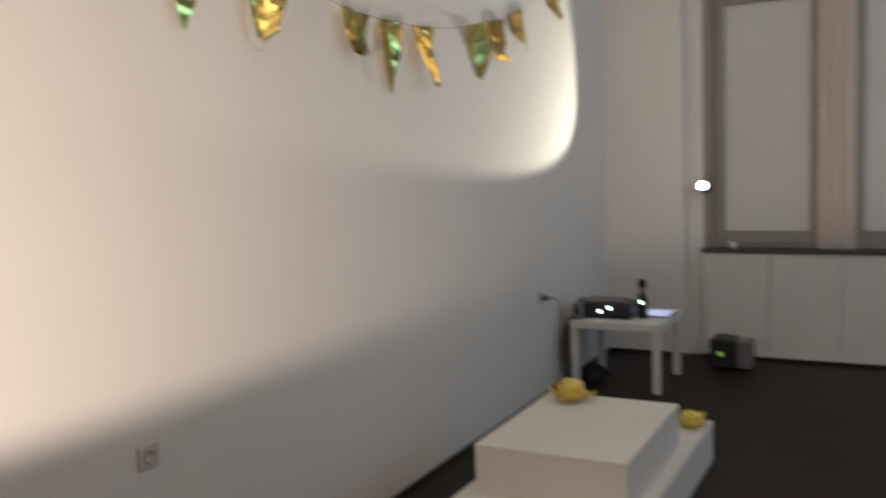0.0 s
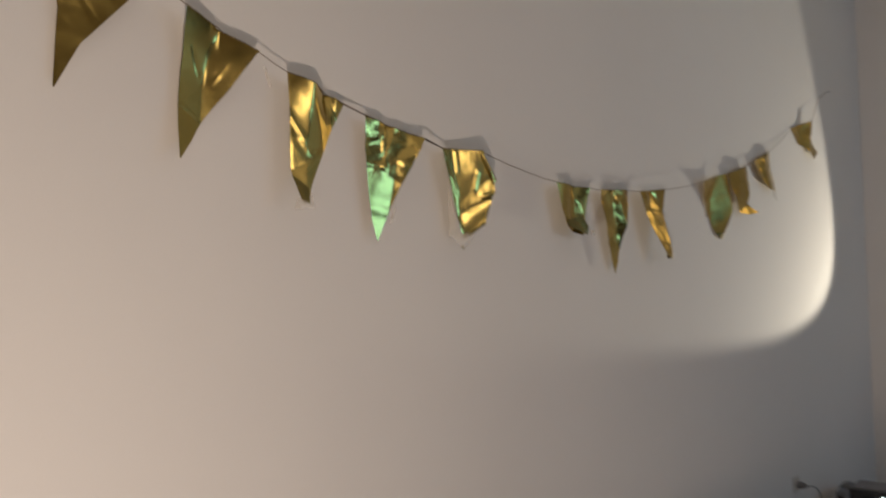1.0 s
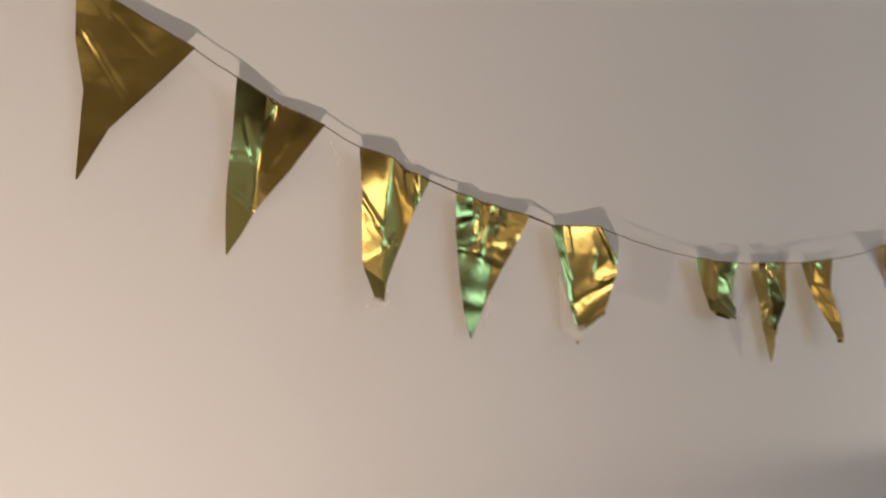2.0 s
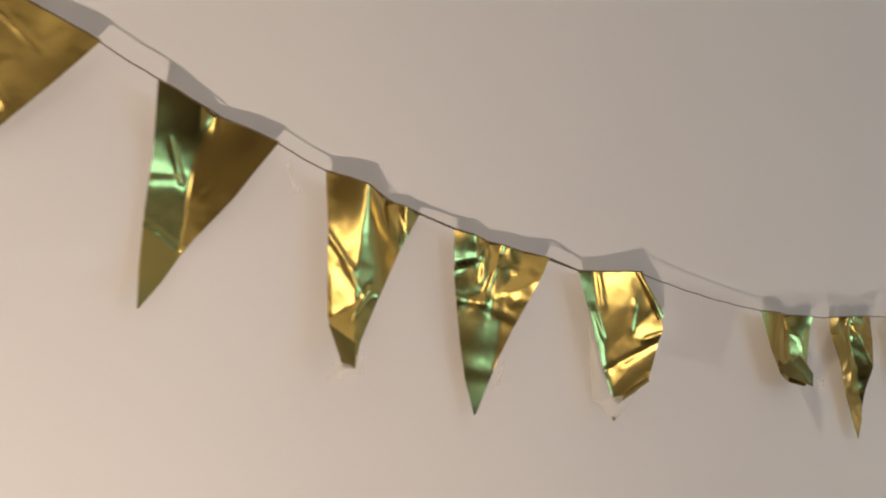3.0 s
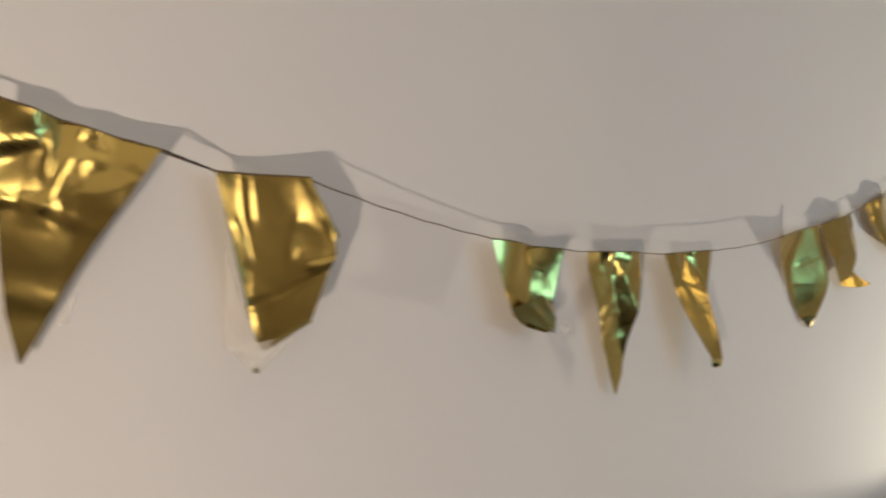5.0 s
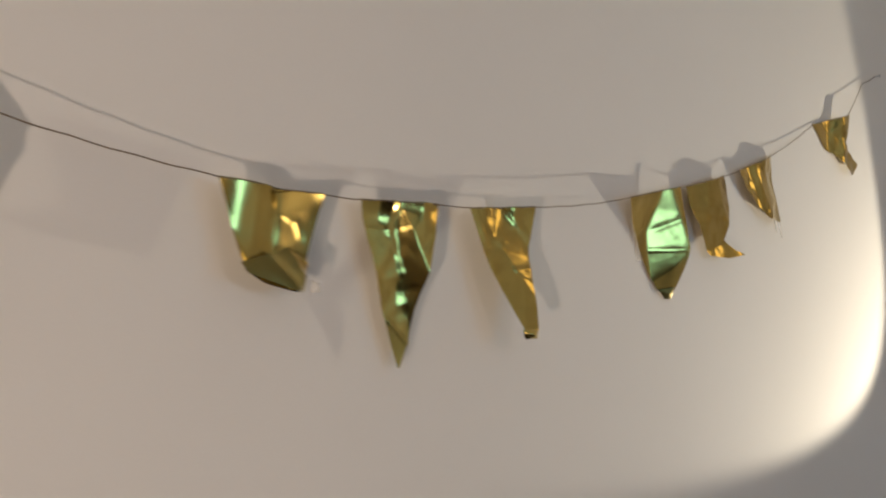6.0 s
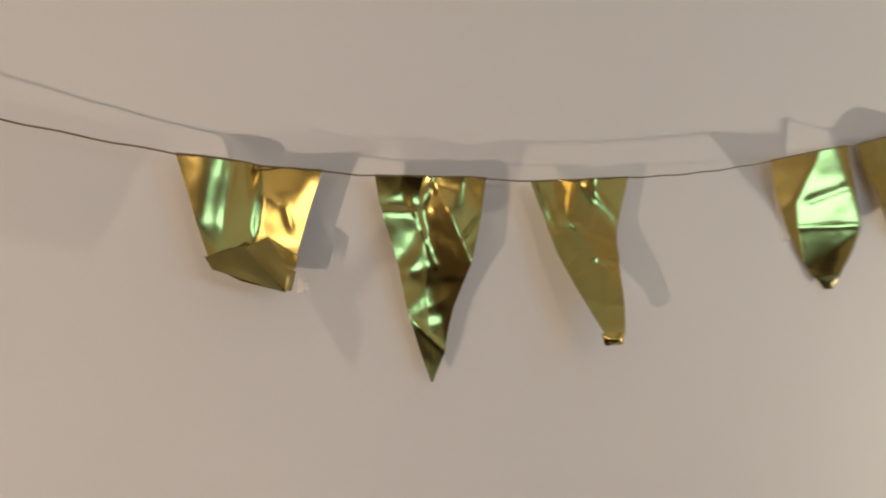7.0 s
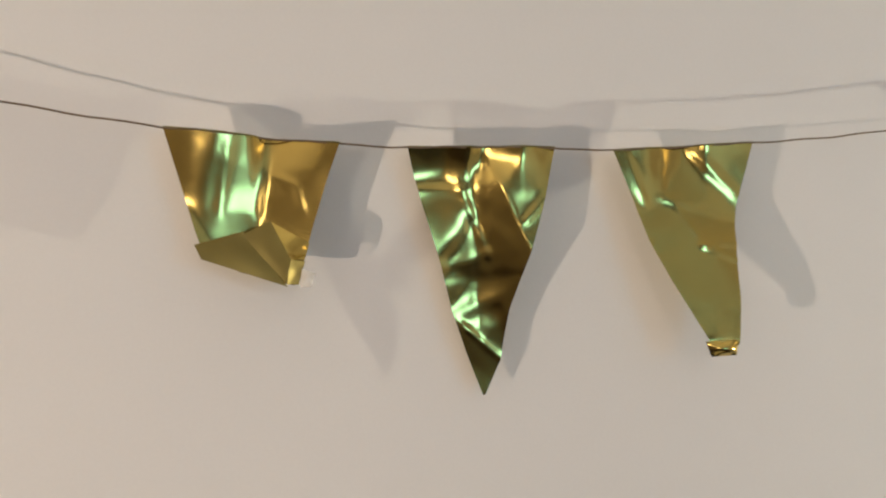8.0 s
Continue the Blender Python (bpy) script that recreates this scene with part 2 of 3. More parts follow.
part("plinth_strip", boxed(WX0 + 0.01, WX0 + 1.87, 0.004, 0.05, 0.0, 0.021, 0.002), SKIRTING, cover, "dark brown foot strip")

# things on the sill and the frame
lamp = thing("clip_lamp", (CLIP[0], CLIP[1], CLIP[2]), "small bright spotlight clamped to the window frame", "spotlight")
aim = Vector((-0.245, -0.80, 0.545)).to_track_quat("Z", "Y").to_matrix().to_4x4()
part("housing", lathe([(0.018, -0.085), (0.030, -0.075), (0.036, -0.03), (0.040, -0.012), (0.036, -0.012), (0.032, -0.03), (0.02, -0.05)]), BLACK_PLASTIC, lamp, "black lamp housing", True, aim)
part("lens", lathe([(0.0335, -0.028), (0.0335, -0.022), (0.02, -0.018)]), LAMP_LENS, lamp, "glowing lamp lens", True, aim)
part("clamp", box(boxed(-0.012, 0.012, 0.05, 0.14, -0.05, -0.03, 0.003), -0.015, 0.015, 0.10, 0.14, -0.07, 0.0, 0.003), BLACK_PLASTIC, lamp)


cup = thing("cup", (0.935, YN - 0.04, WZ0 + 0.002), "small white cup standing on the dark window sill", "cup")
part("body", lathe([(0.020, 0.0), (0.024, 0.004), (0.030, 0.045), (0.027, 0.045), (0.021, 0.008)], 20), WHITE_LACQUER, cup, "", True)

# ---- plugs and sockets on the long wall ----
def wall_socket(y, z, label):
    ob = thing("wall_socket", (0, y, z), label, "socket")
    part("plate", boxed(0.0, 0.009, -0.04, 0.04, -0.04, 0.04, 0.004), SOCKET, ob)
    part("insert", lathe([(0.022, 0.0), (0.022, 0.003), (0.018, 0.003), (0.017, -0.004)], 20), WOODWORK, ob, "", True, pose(0.010, 0, 0, 0, 90, 0))
    return ob


wall_socket(1.446, 0.665, "small greyish socket in the white wall")
wall_socket(4.70, 0.637, "socket with a plugged-in dark cable")
plug = thing("power_cable", (0.013, 4.70, 0.637), "dark cable with plug hanging from the socket", "cable")
part("plug", lathe([(0.018, 0.0), (0.020, 0.012), (0.016, 0.035), (0.008, 0.05)], 16), GREY_PLASTIC, plug, "", True, pose(0, 0, 0, 0, 90, 0))
part("cord", tube(smooth_path([(0.05, 0, 0), (0.075, 0.04, -0.01), (0.07, 0.12, -0.06), (0.06, 0.18, -0.16), (0.05, 0.14, -0.34), (0.05, 0.17, -0.52), (0.06, 0.26, -0.625)]), 0.0028), BLACK_PLASTIC, plug, "", True)
hook = thing("wall_fitting", (0.471, Y1, 2.953), "small round black fitting on the window wall", "fitting")
part("body", lathe([(0.028, 0.0), (0.03, 0.01), (0.024, 0.03), (0.01, 0.036)], 18), BLACK_PLASTIC, hook, "", True, pose(0, 0, 0, 90, 0, 0))

# ---- the small table with its devices ----
TX0, TX1, TY0, TY1, TZ = 0.096, 0.69, 4.95, 5.55, 0.45
table = thing("side_table", ((TX0 + TX1) / 2, (TY0 + TY1) / 2, 0), "square white side table standing in the corner", "table")
hw, hd = (TX1 - TX0) / 2, (TY1 - TY0) / 2
part("tabletop", boxed(-hw, hw, -hd, hd, TZ - 0.05, TZ, 0.003), WHITE_LACQUER, table)
for sx in (-1, 1):
    for sy in (-1, 1):
        cx, cy = sx * (hw - 0.028), sy * (hd - 0.028)
        part("leg", boxed(cx - 0.023, cx + 0.023, cy - 0.023, cy + 0.023, 0.0, TZ - 0.05, 0.003), WHITE_LACQUER, table)
player = thing("audio_player", (0.30, 5.17, TZ), "dark audio player with two lit buttons on the table", "audio player")
part("body", boxed(-0.17, 0.17, -0.11, 0.11, 0.006, 0.105, 0.018), BLACK_PLASTIC, player)
part("deck", boxed(-0.15, 0.12, -0.09, 0.09, 0.105, 0.118, 0.006), GREY_PLASTIC, player, "greyish top deck")
part("speaker_end", lathe([(0.05, 0.0), (0.055, 0.01), (0.055, 0.045), (0.04, 0.055)], 20), GREY_PLASTIC, player, "", True, pose(-0.165, -0.02, 0.075, 90, 0, 0))
for bx, bz in ((-0.03, 0.05), (0.035, 0.075)):
    part("lit_button", lathe([(0.011, 0.0), (0.011, 0.006), (0.008, 0.008)], 16), LED_GLINT_COLD, player, "bright cold-white lit button", True, pose(bx, -0.108, bz, 90, 0, 0))
for k in range(4):
    part("foot", lathe([(0.012, 0.0), (0.012, 0.007)], 10), BLACK_PLASTIC, player, "", False, pose(-0.14 + 0.28 * (k % 2), -0.08 + 0.16 * (k // 2), 0))
bottle = thing("bottle", (0.525, 5.17, TZ), "dark glass bottle with a cold glint on the table", "bottle")
part("body", lathe([(0.030, 0.0), (0.034, 0.006), (0.034, 0.12), (0.028, 0.15), (0.014, 0.175), (0.013, 0.20)]), BOTTLE_GLASS, bottle, "", True)
part("cap", lathe([(0.019, 0.20), (0.026, 0.205), (0.028, 0.225), (0.024, 0.25), (0.010, 0.257)]), DARK_CLOTH, bottle, "dark round stopper", True)
# glint on the glass, built as a small glowing patch
part("painted_glint", boxed(-0.010, 0.010, -0.037, -0.033, 0.10, 0.118, 0.002), LED_GLINT_COLD, bottle, "small cold-white glowing patch standing in for a glint")
tablet = thing("tablet", (0.59, 5.30, TZ), "thin tablet with a pale blue lit screen on the table", "tablet")
part("case", boxed(-0.09, 0.09, -0.10, 0.13, 0.0, 0.009, 0.003), GREY_PLASTIC, tablet)
part("screen", boxed(-0.08, 0.08, -0.09, 0.12, 0.0095, 0.0115), glowing("pale_blue_screen", (0.55, 0.62, 1.0), 0.45), tablet, "pale blue glowing screen")
speaker = thing("small_speaker", (0.135, 5.02, TZ), "small dark speaker on the table's corner", "speaker")
part("body", boxed(-0.03, 0.03, -0.03, 0.04, 0.0, 0.11, 0.012), GREY_PLASTIC, speaker)
part("grille", lathe([(0.022, 0.0), (0.022, 0.004), (0.008, 0.002)], 18), BLACK_PLASTIC, speaker, "", True, pose(0, -0.03, 0.06, 90, 0, 0))


def lump(rx, ry, rz, seed, rough=0.25, cuts=3):
    """A soft crumpled heap that sits on z = 0."""
    bm = bmesh.new()
    bmesh.ops.create_icosphere(bm, subdivisions=cuts, radius=1)
    for v in bm.verts:
        n = noise.noise(v.co * 1.7 + Vector((seed, seed * 0.37, 0))) + 0.5 * noise.noise(v.co * 4.1 + Vector((0, seed, 3)))
        p = v.co * (1 + rough * n)
        v.co = (p.x * rx, p.y * ry, max(0.0, (p.z + 0.75) * rz))
    return bm


bag = thing("cable_bag", (0.19, 5.13, 0), "dark soft bag of cables under the table", "bag")
part("body", lump(0.075, 0.09, 0.07, 2.3), DARK_CLOTH, bag, "", True)
part("strap", tube(smooth_path([(0.03, -0.05, 0.09), (0.08, -0.03, 0.10), (0.10, 0.03, 0.05), (0.11, 0.06, 0.007)]), 0.007), DARK_CLOTH, bag, "", True)

bundle = thing("cable_bundle", (0.06, 4.99, 0), "brown-black cables drooping from the table to the floor", "cable")
for k in range(5):
    dx = 0.010 * k - 0.02
    part("cord", tube(smooth_path([(0.075, 0.05, TZ + 0.008), (0.030, 0.02 + 0.006 * k, TZ + 0.012), (0.010 + dx, 0.01 * k, TZ - 0.06), (-0.010 + dx, -0.012 + 0.008 * k, 0.26), (0.004 + dx, 0.012 * k - 0.02, 0.10), (0.012 + dx, 0.03 + 0.03 * k, 0.006)]), 0.0055), DARK_CLOTH if k % 2 else SKIRTING, bundle, "", True)

case = thing("equipment_case", (0.972, 5.80, 0), "dark grey equipment case with green light beneath the window", "equipment case")
part("body", boxed(-0.13, 0.04, -0.08, 0.13, 0.012, 0.215, 0.012), BLACK_PLASTIC, case)
part("side_pod", boxed(0.044, 0.145, -0.06, 0.12, 0.012, 0.205, 0.014), GREY_PLASTIC, case, "grey side compartment")
part("handle", tube(smooth_path([(-0.09, 0.02, 0.208), (-0.08, 0.02, 0.230), (-0.02, 0.02, 0.230), (-0.01, 0.02, 0.208)]), 0.007), BLACK_PLASTIC, case, "", True)
part("indicator", boxed(-0.075, -0.035, -0.086, -0.079, 0.10, 0.13, 0.003), LED_GREEN, case, "small green lit indicator")
for k in range(4):
    part("foot", lathe([(0.012, 0.0), (0.012, 0.0125)], 10), BLACK_PLASTIC, case, "", False, pose(-0.10 + 0.21 * (k % 2), -0.05 + 0.14 * (k // 2), 0))

# ---- white plinths with crumpled yellow paper ----
base = thing("low_plinth", (0.85, 3.0, 0), "wide low white plinth standing on the dark floor", "plinth")
part("body", boxed(-0.38, 0.365, -0.90, 0.90, 0.0, 0.182, 0.003), WHITE_PLINTH, base)
part("top_board", boxed(-0.381, 0.366, -0.901, 0.901, 0.182, 0.20, 0.003), WHITE_PLINTH, base)
upper = thing("plinth", (0.845, 3.03, 0.20), "white box plinth resting on a lower plinth", "plinth")
part("body", boxed(-0.31, 0.31, -0.41, 0.42, 0.0, 0.182, 0.003), WHITE_PLINTH, upper)
part("top_board", boxed(-0.311, 0.311, -0.411, 0.421, 0.182, 0.20, 0.003), WHITE_PLINTH, upper)


def crumpled(x, y, z, size, seed):
    """A crumpled sheet: a heap with sharp folds and a few turned-out flaps."""
    ob = thing("crumpled_paper", (x, y, z), "crumpled yellow foil paper lying on a white plinth", "paper", "crumpled yellow papers")
    rng = random.Random(seed)
    bm = bmesh.new()
    bmesh.ops.create_icosphere(bm, subdivisions=2, radius=1)
    ways = [Vector((rng.gauss(0, 1), rng.gauss(0, 1), rng.gauss(0, 1))).normalized() for _ in range(14)]
    for v in bm.verts:
        d = max(w.dot(v.co) * (0.75 + 0.35 * ((i * 7) % 5) / 4) for i, w in enumerate(ways))
        p = v.co * (0.55 + 0.6 * (1 - d) + 0.22 * noise.noise(v.co * 2.5 + Vector((seed, 0, 0))))
        v.co = (p.x * size * 0.9, p.y * size * 0.75, max(0.0, (p.z + 0.42) * size * 0.9))
    part("crumple", bm, YELLOW_FOIL, ob)
    for k in range(5):
        bm = bmesh.new()
        a, s = k * 1.3 + seed, size * (0.6 + 0.3 * rng.random())
        grid = [[bm.verts.new((s * (i / 3 - 0.2), s * (j / 3 - 0.5), 0.012 + s * (0.10 + 0.20 * (k % 3)) * (i / 3) ** 1.5 + 0.18 * s * rng.random())) for j in range(4)] for i in range(4)]
        for i in range(3):
            for j in range(3):
                bm.faces.new((grid[i][j], grid[i + 1][j], grid[i + 1][j + 1], grid[i][j + 1]))
        bmesh.ops.solidify(bm, geom=bm.faces[:], thickness=0.001)
        part("flap", bm, YELLOW_FOIL, ob, "", False, pose(size * 0.45 * math.cos(a), size * 0.45 * math.sin(a), 0, 0, 0, math.degrees(a)))
    return ob


crumpled(0.68, 3.36, 0.40, 0.105, 1)
crumpled(1.14, 3.78, 0.20, 0.085, 5)

# ---- the lit screen across the room that the foil mirrors ----
screen = thing("led_screen", (X1 - 0.06, 5.1, 2.2), "cyan-blue glowing screen on the wall across the room", "screen")
part("casing", boxed(0.0, 0.05, -0.60, 0.60, -0.46, 0.46, 0.006), BLACK_PLASTIC, screen)
part("panel", boxed(-0.006, -0.001, -0.55, 0.55, -0.41, 0.41), SCREEN_GLOW, screen, "cyan-blue glowing panel")

# ---- lanterns added out of view as warm fill light for the room ----
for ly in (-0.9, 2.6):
    lantern = thing("fill_lantern", (3.9, ly, 2.7), "round glowing lantern added out of view as warm fill light", "lamp", "paper lanterns")
    part("shade", lathe([(0.05 + 0.31 * math.sin(math.pi * (k + 0.5) / 17) + (0.005 if k % 2 else 0.0), -0.34 * math.cos(math.pi * (k + 0.5) / 17)) for k in range(17)], 28), FILL_LANTERN_GLOW, lantern, "ribbed glowing shade of the added fill light", True)
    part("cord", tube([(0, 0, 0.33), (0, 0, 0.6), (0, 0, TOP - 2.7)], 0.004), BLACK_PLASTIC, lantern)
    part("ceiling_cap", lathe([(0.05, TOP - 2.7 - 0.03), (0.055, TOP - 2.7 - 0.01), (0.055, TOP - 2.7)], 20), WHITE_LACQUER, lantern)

# ---- the gold foil bunting ----
OFF = 0.045
bunting = thing("bunting", (OFF, 2.6, 2.2), "gold metallic foil pennant bunting strung along the white wall", "bunting")
TOPS, SHEETS = [], {}


def soft_side(py, pz, line, radius):
    """How far (py, pz) lies beyond a line (y0, z0, y1, z1), on its left hand; zero before it, with a rounded bend."""
    y0, z0, y1, z1 = line
    d = math.hypot(y1 - y0, z1 - z0)
    s = ((z0 - z1) * (py - y0) + (y1 - y0) * (pz - z0)) / d
    return 0.5 * (s + math.sqrt(s * s + radius * radius))


def pinched(py, pz, line, high, wide):
    """A short raised crease along a line, fading out past its ends."""
    y0, z0, y1, z1 = line
    d = math.hypot(y1 - y0, z1 - z0)
    ty, tz = (y1 - y0) / d, (z1 - z0) / d
    s, t = -tz * (py - y0) + ty * (pz - z0), (py - y0) * ty + (pz - z0) * tz
    past = max(0.0, -t, t - d)
    return high * math.exp(-(s / wide) ** 2 - (past / (1.5 * wide + 0.004)) ** 2)


def pennant(y, z, rows, seed, slope=(0.0, 0.0), folds=(), pinches=(), drape=(), fall=0.16, crush=0.002, cell=0.06, calm=0.0, near=0.0, lead=False):
    """A foil pennant that hangs from the string. rows: (left, drop, right, drop) from its upper left corner.
    slope: how its first facet leans, along and up; folds: (bend, rounding, line) beyond which the sheet turns;
    pinches: (height, width, line) of short creases; drape: (along, out) of the waves in its upper edge, which die out over fall metres;
    crush: the height of small facets, calmer below the drop calm; near: how much closer to the wall; lead: the left corner alone is held."""
    rng = random.Random(seed)
    sheets = [(c, h, rng.uniform(0, 3.1), {}) for c, h in ((cell, crush), (0.5 * cell, 0.35 * crush), (0.22 * cell, 0.06 * crush))]

    def facets(py, pz):
        """Flat three-cornered facets of crushed foil, large and small."""
        total = 0.0
        for c, high, turn, corners in sheets:
            a, b = (py * math.cos(turn) + pz * math.sin(turn)) / c, (pz * math.cos(turn) - py * math.sin(turn)) / c
            i, j = math.floor(a), math.floor(b)
            fa, fb = a - i, b - j
            h = [corners.setdefault((i + p, j + q), rng.uniform(-1, 1)) for p, q in ((0, 0), (1, 0), (0, 1), (1, 1))]
            if (i * 3 + j) % 2:
                total += high * (h[0] + fa * (h[1] - h[0]) + fb * (h[2] - h[0]) if fa + fb < 1 else h[3] + (1 - fa) * (h[2] - h[3]) + (1 - fb) * (h[1] - h[3]))
            else:
                total += high * (h[0] + fa * (h[1] - h[0]) + fb * (h[3] - h[1]) if fa > fb else h[0] + fb * (h[2] - h[0]) + fa * (h[3] - h[2]))
        return total

    def depth(py, pz):
        d = slope[0] * py + slope[1] * pz + sum(bend * soft_side(py, pz, line, r) for bend, r, line in folds)
        d += sum(pinched(py, pz, line, high, wide) for high, wide, line in pinches)
        if drape:
            d += float(np.interp(py, [k[0] for k in drape], [k[1] for k in drape])) * max(0.0, 1 + pz / fall) ** 1.5
        ease = 0.12 + 0.88 / (1 + math.exp((-pz - calm) / 0.012)) if calm else 1.0
        return d + ease * facets(py, pz) + 0.0012 * noise.noise(Vector((py * 14, pz * 14, seed)))

    NU, NV = 44, 72
    flat = []
    for j in range(NV + 1):
        f = j / NV * (len(rows) - 1)
        k = min(int(f), len(rows) - 2)
        l = [rows[k][i] * (1 - f + k) + rows[k + 1][i] * (f - k) for i in range(4)]
        flat.append([(l[0] + (l[2] - l[0]) * i / NU, l[1] + (l[3] - l[1]) * i / NU) for i in range(NU + 1)])
    out = [[depth(py, pz) for py, pz in line] for line in flat]
    level = out[0][0] if lead else sum(out[0]) / (NU + 1)
    bm, grid = bmesh.new(), []
    for line, depths in zip(flat, out):
        grid.append([bm.verts.new((max(d - level - near, -OFF + 0.005), y + py - 2.6, z + pz - 2.2)) for (py, pz), d in zip(line, depths)])
    top_edge = [v.co.copy() for v in grid[0][::2]]
    TOPS.append([(v.x, v.y + 2.6, v.z + 2.2) for v in top_edge])
    for j in range(NV):
        for i in range(NU):
            bm.faces.new((grid[j][i], grid[j + 1][i], grid[j + 1][i + 1], grid[j][i + 1]))
    made = part("pennant", bm, FOIL, bunting, "crumpled gold foil pennant", True)
    hem = [p + Vector((0.0008 * math.sin(3 * k), 0, 0.001)) for k, p in enumerate(top_edge)]
    SHEETS[made.name] = lambda py, pz: depth(py - y, pz - z) - level - near
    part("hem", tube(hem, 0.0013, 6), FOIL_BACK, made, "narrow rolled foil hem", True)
    return made


def flap(owner, corners, label, material_=None, sag=0.004, seed=0):
    """A turned-over corner of the foil, between four corners (out from the sheet, along, up)."""
    bm = bmesh.new()
    a, b, c, d = (Vector((max(p[0] + SHEETS[owner.name](p[1], p[2]), -OFF + 0.004), p[1] - 2.6, p[2] - 2.2)) for p in corners)
    n = 10
    grid = []
    for j in range(n + 1):
        row = []
        for i in range(n + 1):
            u, v = i / n, j / n
            p = a * (1 - u) * (1 - v) + b * u * (1 - v) + c * u * v + d * (1 - u) * v
            p.x += sag * math.sin(math.pi * u) * math.sin(math.pi * v) + 0.0008 * noise.noise(Vector((p.y * 60, p.z * 60, seed)))
            row.append(bm.verts.new(p))
        grid.append(row)
    for j in range(n):
        for i in range(n):
            bm.faces.new((grid[j][i], grid[j + 1][i], grid[j + 1][i + 1], grid[j][i + 1]))
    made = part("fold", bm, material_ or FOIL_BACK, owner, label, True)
    made.visible_shadow = material_ is not FILM
    return made


p = pennant(0.809, 2.655, [(0, 0, 0.208, -0.105), (0, -0.11, 0.150, -0.170), (0.013, -0.20, 0.056, -0.270), (0, -0.365, 0.003, -0.365)], 11, (0.13, 0.03),
            folds=((0.07, 0.004, (0.0, -0.085, 0.09, -0.225)),), pinches=((0.0010, 0.006, (0.02, -0.10, 0.085, -0.21)), (0.0006, 0.005, (0.06, -0.06, 0.12, -0.12))),
            drape=((0, 0), (0.06, 0.006), (0.13, -0.004), (0.21, 0.0)), crush=0.0008)
p = pennant(1.102, 2.506, [(0, 0, 0.201, -0.074), (0.002, -0.11, 0.131, -0.171), (-0.012, -0.223, 0.064, -0.246), (-0.02, -0.29, 0.015, -0.31), (-0.025, -0.351, -0.022, -0.351)], 12, (-0.175, 0.29),
            folds=((0.41, 0.005, (0.092, 0.0, 0.048, -0.26)), (0.17, 0.004, (0.05, -0.26, -0.02, -0.215)), (0.30, 0.045, (0.1, -0.140, 0.0, -0.125))),
            pinches=((0.0012, 0.004, (0.03, -0.09, 0.05, -0.145)), (0.0010, 0.004, (0.05, -0.145, 0.005, -0.15)), (0.0009, 0.003, (0.05, -0.255, -0.012, -0.215)), (0.0005, 0.004, (0.09, -0.16, 0.12, -0.12))),
            drape=((0, 0.002), (0.075, 0.010), (0.10, -0.012), (0.15, 0.004), (0.2, -0.004)), fall=0.10, crush=0.0008)
p = pennant(1.391, 2.394, [(0, 0, 0.198, -0.059), (0, -0.10, 0.150, -0.130), (-0.004, -0.20, 0.095, -0.215), (-0.004, -0.25, 0.050, -0.29), (0.010, -0.334, 0.030, -0.335)], 13, (0.12, -0.01),
            folds=((-0.29, 0.012, (0.074, 0.0, 0.106, -0.21)), (0.34, 0.006, (0.130, 0.0, 0.150, -0.14)), (0.16, 0.005, (0.115, -0.20, 0.035, -0.235)), (-0.22, 0.003, (0.045, -0.22, 0.03, -0.335)), (0.25, 0.003, (0.045, -0.30, -0.01, -0.256))),
            pinches=((0.0016, 0.005, (0.0, -0.11, 0.04, -0.17)), (0.0016, 0.006, (0.045, -0.24, 0.075, -0.205)), (0.0012, 0.004, (0.075, -0.205, 0.105, -0.215)), (0.0014, 0.004, (0.145, -0.05, 0.155, -0.12)), (0.0012, 0.004, (0.165, -0.05, 0.168, -0.10)), (0.0009, 0.004, (0.03, -0.17, 0.06, -0.21))),
            drape=((0, -0.004), (0.075, 0.016), (0.118, -0.006), (0.132, -0.022), (0.165, 0.008), (0.2, -0.004)), fall=0.13, crush=0.0012)
flap(p, [(0.000, 1.322, 2.402), (0.002, 1.330, 2.400), (0.006, 1.340, 2.352), (0.004, 1.334, 2.350)], "loose curl of clear film", FILM, 0.004)
flap(p, [(0.002, 1.386, 2.132), (0.004, 1.428, 2.098), (0.004, 1.418, 2.056), (0.002, 1.398, 2.060)], "dull turned-over foil tip", FOIL_BACK, 0.003)
flap(p, [(0.001, 1.384, 2.068), (0.002, 1.440, 2.082), (0.004, 1.432, 2.046), (0.001, 1.366, 2.040)], "clear film tip", FILM)
